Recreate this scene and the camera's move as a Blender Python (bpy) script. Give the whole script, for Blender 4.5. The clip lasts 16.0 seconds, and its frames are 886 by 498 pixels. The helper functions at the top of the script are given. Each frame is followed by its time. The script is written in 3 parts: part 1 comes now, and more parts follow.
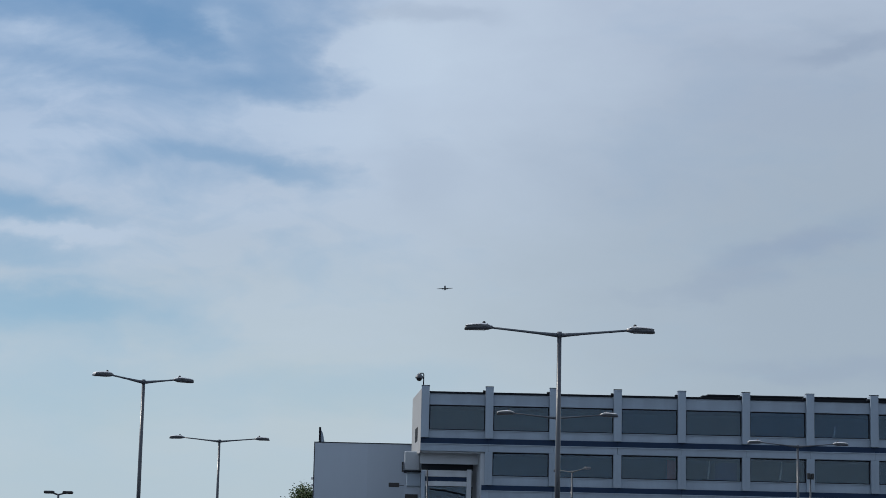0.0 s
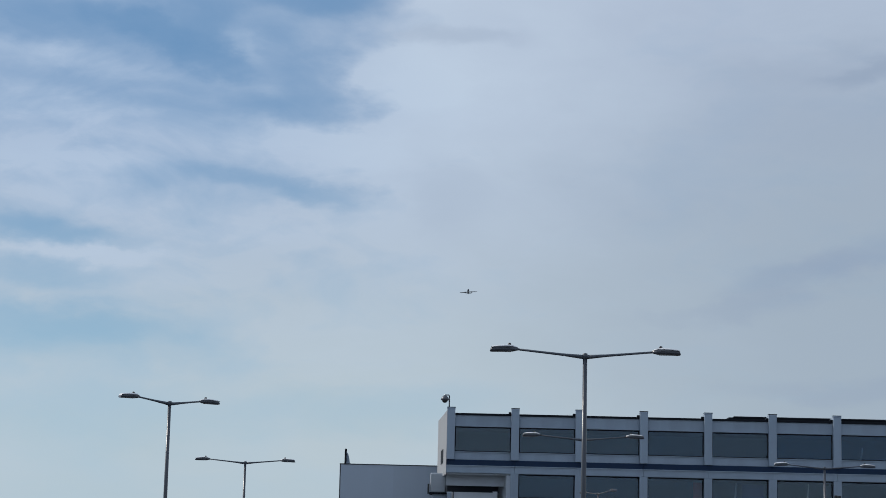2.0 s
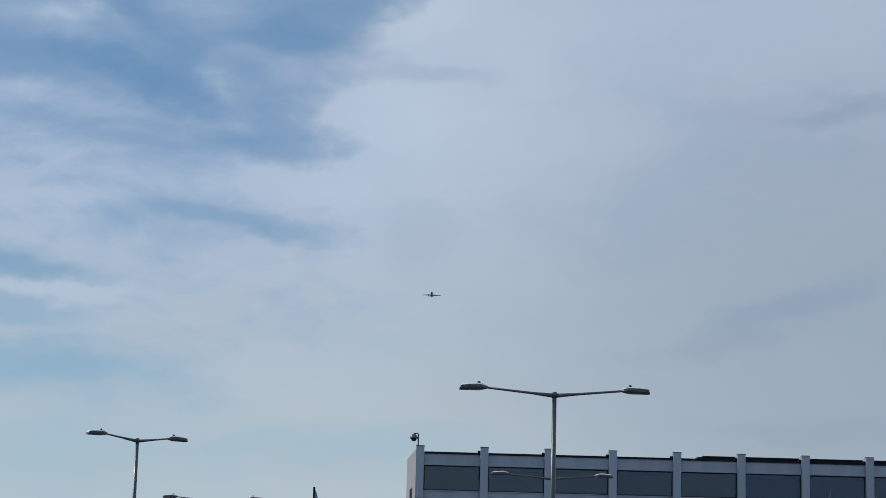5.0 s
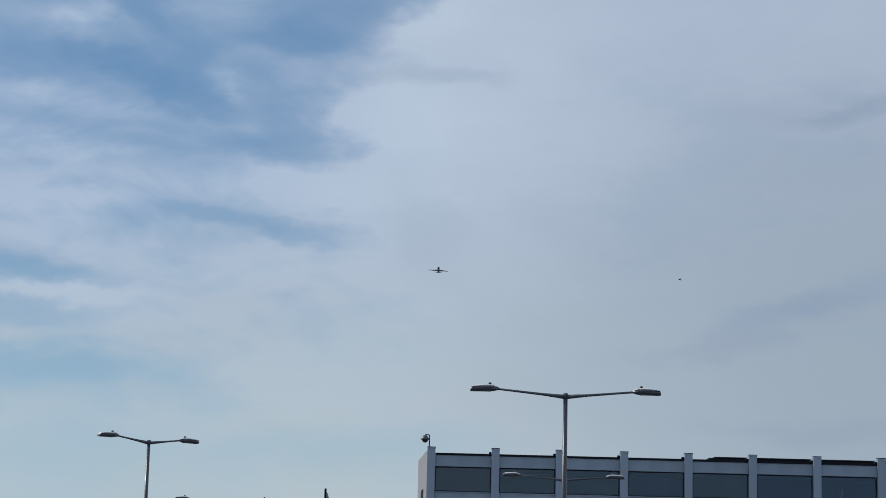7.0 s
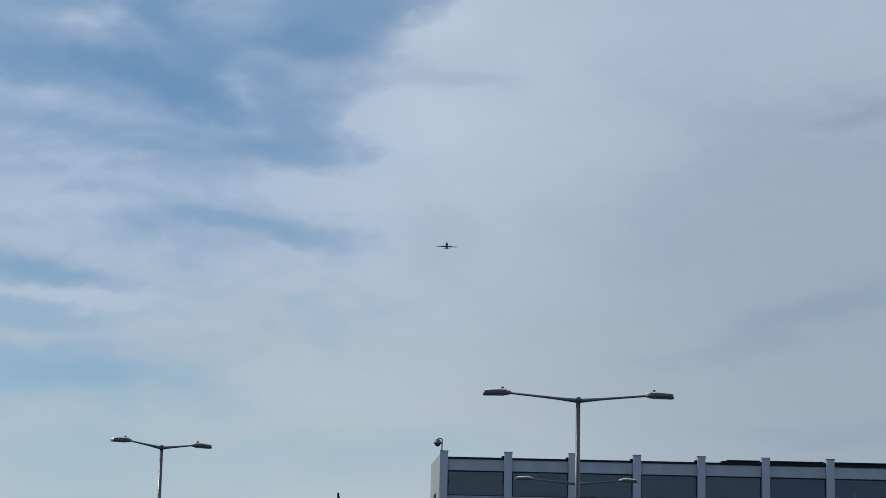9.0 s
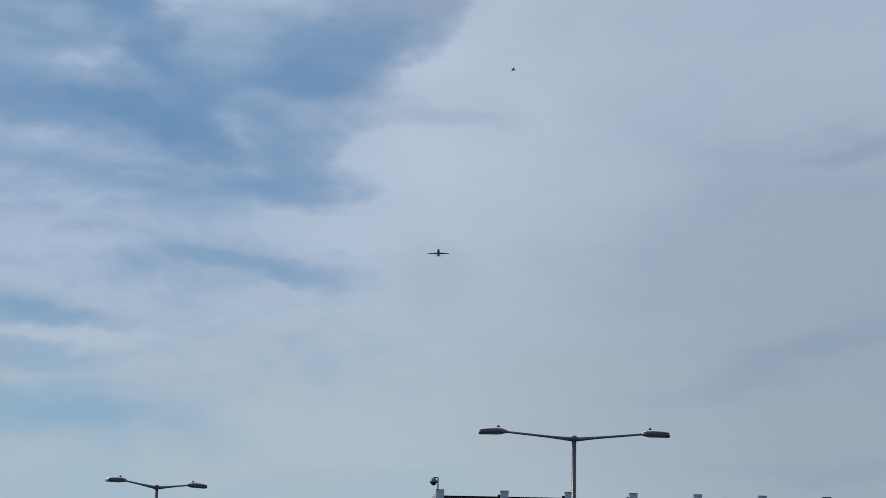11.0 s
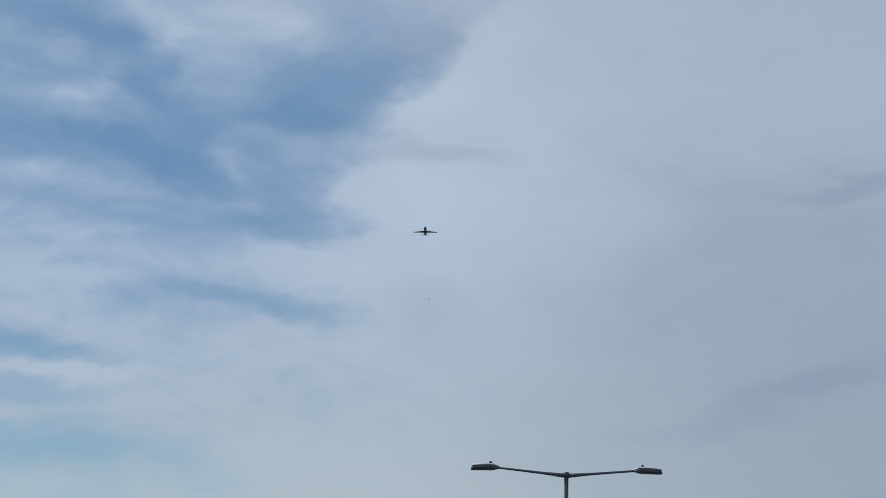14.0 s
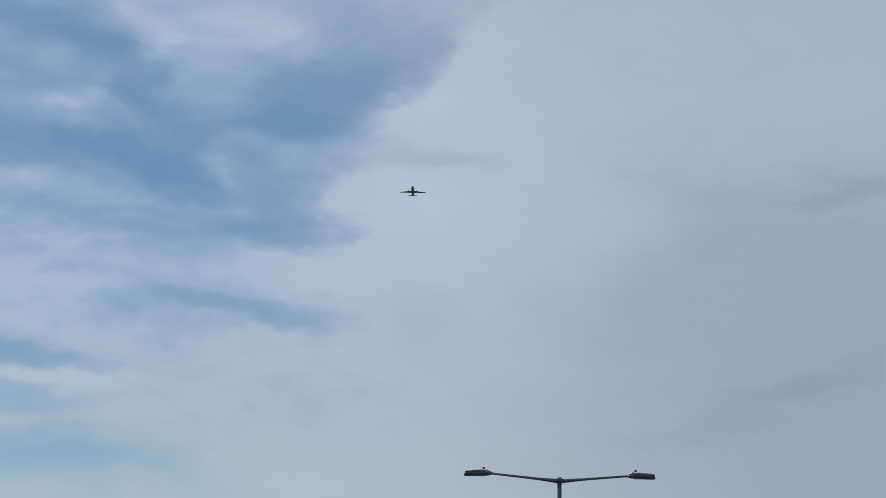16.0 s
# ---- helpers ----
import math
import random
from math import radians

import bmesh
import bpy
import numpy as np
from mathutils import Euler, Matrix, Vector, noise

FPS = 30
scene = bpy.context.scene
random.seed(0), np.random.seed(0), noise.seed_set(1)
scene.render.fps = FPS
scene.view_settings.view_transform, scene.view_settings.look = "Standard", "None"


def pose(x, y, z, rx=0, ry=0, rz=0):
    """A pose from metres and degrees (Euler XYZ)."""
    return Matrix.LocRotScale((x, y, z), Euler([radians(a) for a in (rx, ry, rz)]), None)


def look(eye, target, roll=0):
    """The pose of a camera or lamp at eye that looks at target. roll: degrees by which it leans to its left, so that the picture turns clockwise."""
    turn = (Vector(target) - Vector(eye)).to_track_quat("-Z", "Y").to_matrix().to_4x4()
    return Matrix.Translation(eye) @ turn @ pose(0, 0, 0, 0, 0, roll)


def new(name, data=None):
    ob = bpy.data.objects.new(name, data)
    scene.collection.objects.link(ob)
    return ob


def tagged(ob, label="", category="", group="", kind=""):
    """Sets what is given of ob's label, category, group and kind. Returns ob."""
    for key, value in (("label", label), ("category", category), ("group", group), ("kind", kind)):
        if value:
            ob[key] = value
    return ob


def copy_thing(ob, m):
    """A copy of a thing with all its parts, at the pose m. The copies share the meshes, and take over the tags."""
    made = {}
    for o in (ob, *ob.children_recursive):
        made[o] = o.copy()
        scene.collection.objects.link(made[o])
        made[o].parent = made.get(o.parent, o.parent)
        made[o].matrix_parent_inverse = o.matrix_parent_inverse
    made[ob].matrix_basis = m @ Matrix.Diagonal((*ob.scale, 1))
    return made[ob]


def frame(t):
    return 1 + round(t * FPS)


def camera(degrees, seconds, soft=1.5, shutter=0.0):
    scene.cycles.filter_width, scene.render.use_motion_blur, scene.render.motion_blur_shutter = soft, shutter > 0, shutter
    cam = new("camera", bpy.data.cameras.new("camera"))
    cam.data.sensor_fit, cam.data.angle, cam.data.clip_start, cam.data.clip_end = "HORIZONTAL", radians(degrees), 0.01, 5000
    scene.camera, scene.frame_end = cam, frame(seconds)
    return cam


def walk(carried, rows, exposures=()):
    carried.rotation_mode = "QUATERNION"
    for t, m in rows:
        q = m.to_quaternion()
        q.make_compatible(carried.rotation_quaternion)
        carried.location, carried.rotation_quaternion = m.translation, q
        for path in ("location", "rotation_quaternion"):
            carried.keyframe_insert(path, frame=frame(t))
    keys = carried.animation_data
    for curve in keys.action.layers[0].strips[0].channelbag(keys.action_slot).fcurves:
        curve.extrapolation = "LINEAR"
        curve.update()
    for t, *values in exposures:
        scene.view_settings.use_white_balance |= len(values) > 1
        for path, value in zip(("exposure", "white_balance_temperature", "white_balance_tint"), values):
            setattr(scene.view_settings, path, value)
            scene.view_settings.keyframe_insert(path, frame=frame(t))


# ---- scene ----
# A hand-held camera in a car park looks over lamp columns and a building at a climbing airliner.
cam = camera(25.25, 16.0, soft=0.9)


def aim(tilt, yaw, roll, x, y, z):
    """The camera's pose from its tilt above the horizon, its turn to the right and its lean."""
    t, w = radians(tilt), radians(yaw)
    way = Vector((math.sin(w) * math.cos(t), math.cos(w) * math.cos(t), math.sin(t)))
    return look(Vector((x, y, z)), Vector((x, y, z)) + way * 100, roll)


walk(cam, [
    (0, aim(8.915, 0.000, 1.289, -0.000, -0.000, 1.650)),
    (0.5, aim(8.944, -0.286, 1.218, -0.002, -0.009, 1.646)),
    (1, aim(9.195, -0.289, 1.262, -0.003, -0.008, 1.651)),
    (1.5, aim(9.214, -0.445, 1.396, 0.004, -0.012, 1.658)),
    (2, aim(9.525, -0.769, 1.387, 0.006, -0.022, 1.646)),
    (2.5, aim(10.291, -0.986, 1.523, -0.001, -0.010, 1.656)),
    (3, aim(10.879, -0.730, 1.818, -0.006, -0.006, 1.646)),
    (3.5, aim(11.117, -0.039, 2.082, 0.005, -0.007, 1.648)),
    (4, aim(11.250, 0.409, 2.150, 0.003, 0.001, 1.644)),
    (4.5, aim(10.850, 0.243, 1.804, 0.010, -0.005, 1.642)),
    (4.7, aim(10.659, 0.181, 1.634, 0.005, 0.009, 1.636)),
    (7, aim(10.684, -0.229, 1.480, 0.004, -0.002, 1.641)),
    (7.5, aim(10.753, -0.381, 1.493, 0.008, -0.005, 1.643)),
    (8, aim(10.753, -0.474, 1.451, 0.004, -0.002, 1.659)),
    (10.3, aim(11.114, -0.577, 1.205, -0.007, 0.015, 1.659)),
    (10.5, aim(11.273, -0.498, 1.224, -0.004, 0.017, 1.659)),
    (11, aim(11.892, -0.470, 1.167, 0.002, 0.014, 1.674)),
    (11.5, aim(12.429, -0.623, 1.201, 0.001, 0.003, 1.657)),
    (12, aim(12.727, -0.767, 1.495, 0.001, 0.003, 1.653)),
    (12.5, aim(12.854, -0.669, 1.483, 0.001, 0.004, 1.651)),
    (13, aim(12.956, -0.544, 1.468, 0.001, 0.004, 1.651)),
    (13.5, aim(12.910, -0.442, 1.458, 0.001, 0.004, 1.651)),
    (14, aim(12.939, -0.291, 1.440, 0.001, 0.004, 1.651)),
    (14.5, aim(13.009, -0.444, 1.458, 0.001, 0.004, 1.650)),
    (15, aim(12.884, -0.467, 1.460, 0.001, 0.004, 1.650)),
    (15.5, aim(13.018, -0.415, 1.199, 0.001, 0.004, 1.650)),
    (16, aim(13.115, -0.063, 1.160, 0.001, 0.004, 1.651)),
], exposures=[(0, 0.15), (1.5, 0.15), (3.5, 0.04), (8, 0.04), (11, -0.01), (12, -0.03), (16, -0.02)])

# ---- world: thin broken cloud before a blue sky, and the sun ----
SUN_FROM = Vector((-1.0, 0.32, 0.80)).normalized()
world = bpy.data.worlds.new("sky")
scene.world = world
world.use_nodes = True
wn, wl = world.node_tree.nodes, world.node_tree.links
wn.clear()


def wnode(kind, **props):
    n = wn.new(kind)
    for key, value in props.items():
        setattr(n, key, value)
    return n


def wmath(op, a, b=None, c=None, clamp=False):
    n = wnode("ShaderNodeMath", operation=op, use_clamp=clamp)
    for i, v in enumerate((a, b, c)):
        if v is None:
            continue
        if isinstance(v, (int, float)):
            n.inputs[i].default_value = v
        else:
            wl.new(v, n.inputs[i])
    return n.outputs[0]


def wmix(fac, a, b):
    n = wnode("ShaderNodeMix", data_type="RGBA")
    for i, v in ((0, fac), (6, a), (7, b)):
        if isinstance(v, (int, float)):
            n.inputs[i].default_value = v
        elif isinstance(v, tuple):
            n.inputs[i].default_value = (*v, 1)
        else:
            wl.new(v, n.inputs[i])
    return n.outputs[2]


def wnoise(vector, scale, detail, rough=0.5):
    n = wnode("ShaderNodeTexNoise")
    n.inputs["Scale"].default_value, n.inputs["Detail"].default_value = scale, detail
    n.inputs["Roughness"].default_value = rough
    wl.new(vector, n.inputs["Vector"])
    return n.outputs["Fac"]


coords = wnode("ShaderNodeTexCoord")
split = wnode("ShaderNodeSeparateXYZ")
wl.new(coords.outputs["Generated"], split.inputs[0])
azimuth = wmath("MULTIPLY", wmath("ARCTAN2", split.outputs[0], split.outputs[1]), 10.0)
height = wmath("MULTIPLY", wmath("ARCSINE", split.outputs[2]), 10.0)
stretch = wnode("ShaderNodeMapping")
stretch.inputs["Scale"].default_value = (1.0, 1.0, 2.1)
stretch.inputs["Rotation"].default_value = (0.0, radians(-5), 0.0)
wl.new(coords.outputs["Generated"], stretch.inputs["Vector"])
streaks = stretch.outputs[0]
# the cloud edges are frayed by shifting the place at which each bank is looked up
shift_a = wmath("MULTIPLY_ADD", wnoise(streaks, 20.0, 5.0, 0.55), 0.56, -0.28)
shift_b = wmath("MULTIPLY_ADD", wnoise(streaks, 23.0, 5.0, 0.55), 0.28, -0.14)
place = wnode("ShaderNodeCombineXYZ")
wl.new(wmath("ADD", azimuth, shift_a), place.inputs[0])
wl.new(wmath("ADD", height, shift_b), place.inputs[1])


def patch(total, a, h, length, width, turn, amount):
    """Adds one soft bank to a running sum: its place, size, turn and weight."""
    move = wnode("ShaderNodeMapping", vector_type="TEXTURE")
    move.inputs["Location"].default_value = (a, h, 0)
    move.inputs["Rotation"].default_value = (0, 0, radians(turn))
    move.inputs["Scale"].default_value = (length, width, 1)
    wl.new(place.outputs[0], move.inputs["Vector"])
    far = wnode("ShaderNodeVectorMath", operation="LENGTH")
    wl.new(move.outputs[0], far.inputs[0])
    soft = wnode("ShaderNodeMapRange", interpolation_type="SMOOTHERSTEP")
    soft.inputs["From Min"].default_value, soft.inputs["From Max"].default_value = 1.5, 0.05
    wl.new(far.outputs["Value"], soft.inputs["Value"])
    return wmath("MULTIPLY_ADD", soft.outputs[0], amount, total)


gap, bright, shade = 0.0, 0.0, 0.0
gap = patch(gap, -0.626, 3.041, 0.552, 0.210, 12, 0.85)
gap = patch(gap, -0.911, 2.904, 0.381, 0.076, 1, 0.35)
shade = patch(shade, -0.186, 3.305, 0.229, 0.114, 25, 0.41)
gap = patch(gap, -0.363, 3.390, 0.419, 0.152, 9, 0.15)
gap = patch(gap, -2.186, 2.725, 0.476, 0.145, -7, 0.65)
gap = patch(gap, -1.691, 2.711, 0.400, 0.084, -13, 0.95)
gap = patch(gap, -2.110, 3.318, 0.495, 0.137, -12, 0.75)
gap = patch(gap, -1.843, 3.245, 0.191, 0.095, -20, 0.35)
gap = patch(gap, -1.617, 3.009, 0.183, 0.160, -11, 0.85)
gap = patch(gap, -2.233, 3.065, 0.446, 0.149, -1, 0.30)
gap = patch(gap, -0.885, 2.347, 0.381, 0.114, -5, 0.75)
gap = patch(gap, -0.775, 2.508, 0.229, 0.122, 0, 0.45)
gap = patch(gap, -1.319, 2.564, 0.267, 0.076, -14, 0.70)
gap = patch(gap, -1.454, 2.630, 0.343, 0.171, -8, 0.25)
gap = patch(gap, -1.405, 2.797, 0.210, 0.171, -10, 0.40)
gap = patch(gap, -1.641, 2.406, 0.669, 0.186, -7, 0.15)
gap = patch(gap, -0.763, 1.915, 0.297, 0.074, -9, 0.55)
gap = patch(gap, -1.185, 1.982, 0.520, 0.074, -9, 0.45)
gap = patch(gap, -1.530, 1.988, 0.334, 0.082, -1, 0.38)
gap = patch(gap, -2.172, 1.678, 0.371, 0.082, -3, 1.00)
gap = patch(gap, -2.144, 1.476, 0.446, 0.082, -1, 0.55)
gap = patch(gap, -1.904, 1.224, 0.631, 0.111, -1, 0.95)
shade = patch(shade, -0.101, 2.724, 0.409, 0.063, 4, 0.32)
shade = patch(shade, 2.083, 2.548, 0.419, 0.061, 8, 0.49)
shade = patch(shade, 1.672, 1.538, 0.483, 0.097, 15, 0.43)
shade = patch(shade, 1.924, 1.635, 0.409, 0.082, 21, 0.30)
shade = patch(shade, 1.276, 1.369, 0.409, 0.052, 9, 0.27)
gap = patch(gap, -1.385, 2.987, 1.931, 0.891, 5, 0.16)
shade = patch(shade, 0.848, 1.946, 0.743, 0.223, -1, 0.19)
shade = patch(shade, 1.711, 2.311, 0.966, 0.223, -1, 0.24)
shade = patch(shade, -0.138, 1.929, 0.260, 0.260, -1, 0.22)
gap = patch(gap, -2.017, 1.147, 0.854, 0.149, -3, 0.50)
gap = patch(gap, -1.934, 0.747, 0.743, 0.221, -1, 0.34)
gap = patch(gap, -1.948, 0.348, 0.594, 0.221, -1, 0.20)
gap = patch(gap, -0.510, 0.833, 0.854, 0.149, 3, 0.30)
gap = patch(gap, -0.957, 0.331, 0.743, 0.221, -1, 0.15)
shade = patch(shade, 1.982, 0.971, 0.669, 0.074, -1, 0.34)
bright = patch(bright, -2.080, 2.523, 0.476, 0.084, -6, 0.75)
bright = patch(bright, -1.895, 2.950, 0.286, 0.076, -3, 0.90)
bright = patch(bright, -1.157, 2.647, 0.137, 0.072, -25, 1.00)
bright = patch(bright, -1.212, 3.294, 0.476, 0.221, 15, 0.70)
bright = patch(bright, -1.215, 3.069, 0.286, 0.191, -20, 0.35)
bright = patch(bright, -0.855, 3.308, 0.191, 0.122, 10, 0.30)
bright = patch(bright, -1.518, 2.490, 0.305, 0.053, -7, 0.25)
bright = patch(bright, -1.111, 2.479, 0.286, 0.050, -24, 0.30)
bright = patch(bright, -1.610, 3.366, 0.267, 0.145, -32, 0.50)
bright = patch(bright, -2.092, 2.314, 0.557, 0.097, -1, 0.55)
bright = patch(bright, -2.246, 3.205, 0.286, 0.065, -13, 0.45)
bright = patch(bright, -2.263, 3.059, 0.248, 0.042, -4, 0.35)
bright = patch(bright, 0.126, 3.190, 0.446, 0.204, 37, 0.50)
bright = patch(bright, -0.290, 2.512, 0.362, 0.236, 5, 0.50)
bright = patch(bright, -0.730, 2.167, 0.631, 0.134, -1, 0.45)
bright = patch(bright, -1.960, 2.047, 0.631, 0.126, -1, 0.50)
bright = patch(bright, -1.399, 2.207, 0.334, 0.082, -1, 0.30)
bright = patch(bright, -1.975, 1.850, 0.557, 0.082, -1, 0.40)
bright = patch(bright, -1.984, 1.583, 0.557, 0.059, -1, 0.35)
bright = patch(bright, -1.314, 1.715, 0.743, 0.111, -1, 0.30)
bright = patch(bright, 0.817, 2.429, 0.334, 0.149, -1, 0.20)
bright = patch(bright, -0.135, 2.986, 0.183, 0.152, 29, 0.35)
bright = patch(bright, 2.009, 2.948, 0.594, 0.223, -1, 0.20)
bright = patch(bright, -0.263, 2.211, 1.114, 0.706, -1, 0.45)
bright = patch(bright, 0.252, 2.822, 0.891, 0.446, 29, 0.35)
bright = patch(bright, -2.062, 1.979, 0.557, 0.149, -1, 0.40)
bright = patch(bright, -2.104, 2.234, 0.557, 0.097, -1, 0.30)
bright = patch(bright, -2.039, 1.566, 0.520, 0.074, -1, 0.30)
bright = patch(bright, -1.672, 1.500, 0.743, 0.149, -1, 0.30)
bright = patch(bright, -0.864, 1.192, 0.966, 0.186, -1, 0.20)
bright = patch(bright, 1.762, 1.236, 0.743, 0.186, -1, 0.20)
gap = patch(gap, -0.956, 2.614, 0.362, 0.133, -5, 0.32)
gap = patch(gap, -1.498, 2.882, 0.838, 0.457, -5, 0.12)
shade = patch(shade, 1.828, 2.569, 0.572, 0.099, 5, 0.26)
broken = patch(0.0, -1.849, 2.505, 2.0, 1.75, -10, 1.0)
dull = patch(0.0, 2.40, 1.35, 2.2, 1.55, 0, 0.75)
curl = wnode("ShaderNodeVectorMath", operation="MULTIPLY_ADD")
swirl = wnode("ShaderNodeTexNoise")
swirl.inputs["Scale"].default_value, swirl.inputs["Detail"].default_value = 9.0, 2.0
wl.new(streaks, swirl.inputs["Vector"])
wl.new(swirl.outputs["Color"], curl.inputs[0])
curl.inputs[1].default_value = (0.10, 0.10, 0.10)
wl.new(streaks, curl.inputs[2])
wisps = wnoise(curl.outputs[0], 22.0, 6.0, 0.56)
thin = wnode("ShaderNodeMapping")
thin.inputs["Scale"].default_value = (1.0, 1.0, 1.15)
wl.new(curl.outputs[0], thin.inputs["Vector"])
grain = wnoise(thin.outputs[0], 50.0, 5.0, 0.55)
broad = wnoise(streaks, 3.2, 3.0, 0.5)
# how much clear sky shows: the gaps, less the bright banks, and frayed where the cloud is broken
clear = wmath("MULTIPLY_ADD", bright, -0.46, gap)
fray = wmath("MULTIPLY_ADD", broken, 1.0, 0.30)
clear = wmath("MULTIPLY_ADD", wmath("SUBTRACT", wisps, 0.50), fray, clear)
clear = wmath("MULTIPLY_ADD", wmath("SUBTRACT", grain, 0.5), wmath("MULTIPLY", fray, 0.38), clear)
clear = wmath("MULTIPLY_ADD", wmath("SUBTRACT", broad, 0.5), 0.3, clear)
clear = wmath("MAXIMUM", wmath("MULTIPLY_ADD", broken, 0.36, clear), 0.0)
# thick gaps level off, so that thin veils still show in them
clear = wmath("SUBTRACT", 1.0, wmath("POWER", 0.30, clear))
sky = wnode("ShaderNodeTexSky", sky_type="NISHITA", sun_disc=False)
sky.sun_elevation = math.asin(SUN_FROM.z)
sky.sun_rotation = math.atan2(SUN_FROM.x, SUN_FROM.y) % (2 * math.pi)
sky.air_density, sky.dust_density, sky.ozone_density = 1.0, 0.5, 3.0
dim = wnode("ShaderNodeVectorMath", operation="SCALE")
dim.inputs["Scale"].default_value = 0.10
wl.new(sky.outputs[0], dim.inputs[0])
rise = wnode("ShaderNodeMapRange", interpolation_type="SMOOTHSTEP")
rise.inputs["From Min"].default_value, rise.inputs["From Max"].default_value = 0.5, 2.6
wl.new(height, rise.inputs["Value"])
# haze makes the clear sky paler and greener towards the horizon
haze = wmix(rise.outputs[0], (0.235, 0.415, 0.56), (0.088, 0.222, 0.415))
blue = wmix(0.75, dim.outputs[0], haze)
tone = wmath("MULTIPLY_ADD", bright, 0.68, wmath("MULTIPLY_ADD", wisps, 0.5, wmath("MULTIPLY_ADD", broad, 0.9, -0.5)), clamp=True)
low = wmix(rise.outputs[0], (0.426, 0.513, 0.564), (0.374, 0.448, 0.575))
cloud = wmix(tone, low, (0.466, 0.557, 0.675))
# thin veils in the broken part let the blue behind them through
veil = wmath("MULTIPLY", wmath("MULTIPLY", wmath("MULTIPLY", broken, broken), rise.outputs[0]), 0.75)
cloud = wmix(veil, cloud, (0.352, 0.465, 0.635))
cloud = wmix(dull, cloud, (0.285, 0.355, 0.438))

# thicker, darker cloud in streaks
cloud = wmix(wmath("MINIMUM", shade, 0.8), cloud, (0.262, 0.334, 0.452))
background = wnode("ShaderNodeBackground")
wl.new(wmix(wmath("MULTIPLY", clear, 1.0), cloud, blue), background.inputs["Color"])
background.inputs["Strength"].default_value = 1.0
wl.new(background.outputs[0], wnode("ShaderNodeOutputWorld").inputs["Surface"])

sun = new("sun", bpy.data.lights.new("sun", "SUN"))
sun.data.energy, sun.data.angle, sun.data.color = 2.6, radians(1.5), (1.0, 0.95, 0.87)
sun.matrix_world = look(SUN_FROM * 300, (0, 0, 0))


# ---- materials ----
def material(name, colour, rough=0.6, metal=0.0, vary=0.12, grain_size=0.05, stain_size=1.5, bump=0.15, spec=0.5, streak=False, own=0.0):
    """A surface with fine grain, larger stains, relief and, for repeats, a small shift of tone from piece to piece."""
    m = bpy.data.materials.new(name)
    m.use_nodes = True
    n, l = m.node_tree.nodes, m.node_tree.links
    b = n["Principled BSDF"]
    tc = n.new("ShaderNodeTexCoord")
    mp = n.new("ShaderNodeMapping")
    mp.inputs["Scale"].default_value = (1, 1, 0.15) if streak else (1, 1, 1)
    l.new(tc.outputs["Object"], mp.inputs["Vector"])
    fine, wide = n.new("ShaderNodeTexNoise"), n.new("ShaderNodeTexNoise")
    fine.inputs["Scale"].default_value, fine.inputs["Detail"].default_value = 1 / grain_size, 3
    wide.inputs["Scale"].default_value, wide.inputs["Detail"].default_value = 1 / stain_size, 5
    l.new(tc.outputs["Object"], fine.inputs["Vector"])
    l.new(mp.outputs[0], wide.inputs["Vector"])
    both = n.new("ShaderNodeMath")
    both.operation = "MULTIPLY_ADD"
    both.inputs[1].default_value = 0.4
    l.new(fine.outputs["Fac"], both.inputs[0])
    l.new(wide.outputs["Fac"], both.inputs[2])
    value = both.outputs[0]
    if own:
        info, add = n.new("ShaderNodeObjectInfo"), n.new("ShaderNodeMath")
        add.operation, add.inputs[1].default_value = "MULTIPLY_ADD", own
        l.new(info.outputs["Random"], add.inputs[0])
        l.new(value, add.inputs[2])
        value = add.outputs[0]
    ramp = n.new("ShaderNodeMapRange")
    ramp.inputs["From Min"].default_value, ramp.inputs["From Max"].default_value = 0.35, 1.05 + own
    ramp.inputs["To Min"].default_value, ramp.inputs["To Max"].default_value = 1 - vary, 1 + vary
    l.new(value, ramp.inputs["Value"])
    mul = n.new("ShaderNodeVectorMath")
    mul.operation = "SCALE"
    mul.inputs[0].default_value = colour
    l.new(ramp.outputs[0], mul.inputs["Scale"])
    l.new(mul.outputs[0], b.inputs["Base Color"])
    rr = n.new("ShaderNodeMath")
    rr.operation, rr.use_clamp = "MULTIPLY_ADD", True
    rr.inputs[1].default_value, rr.inputs[2].default_value = 0.25, rough - 0.12
    l.new(wide.outputs["Fac"], rr.inputs[0])
    l.new(rr.outputs[0], b.inputs["Roughness"])
    b.inputs["Metallic"].default_value = metal
    b.inputs["Specular IOR Level"].default_value = spec
    if bump:
        bp = n.new("ShaderNodeBump")
        bp.inputs["Strength"].default_value, bp.inputs["Distance"].default_value = bump, 0.01
        l.new(fine.outputs["Fac"], bp.inputs["Height"])
        l.new(bp.outputs[0], b.inputs["Normal"])
    return m


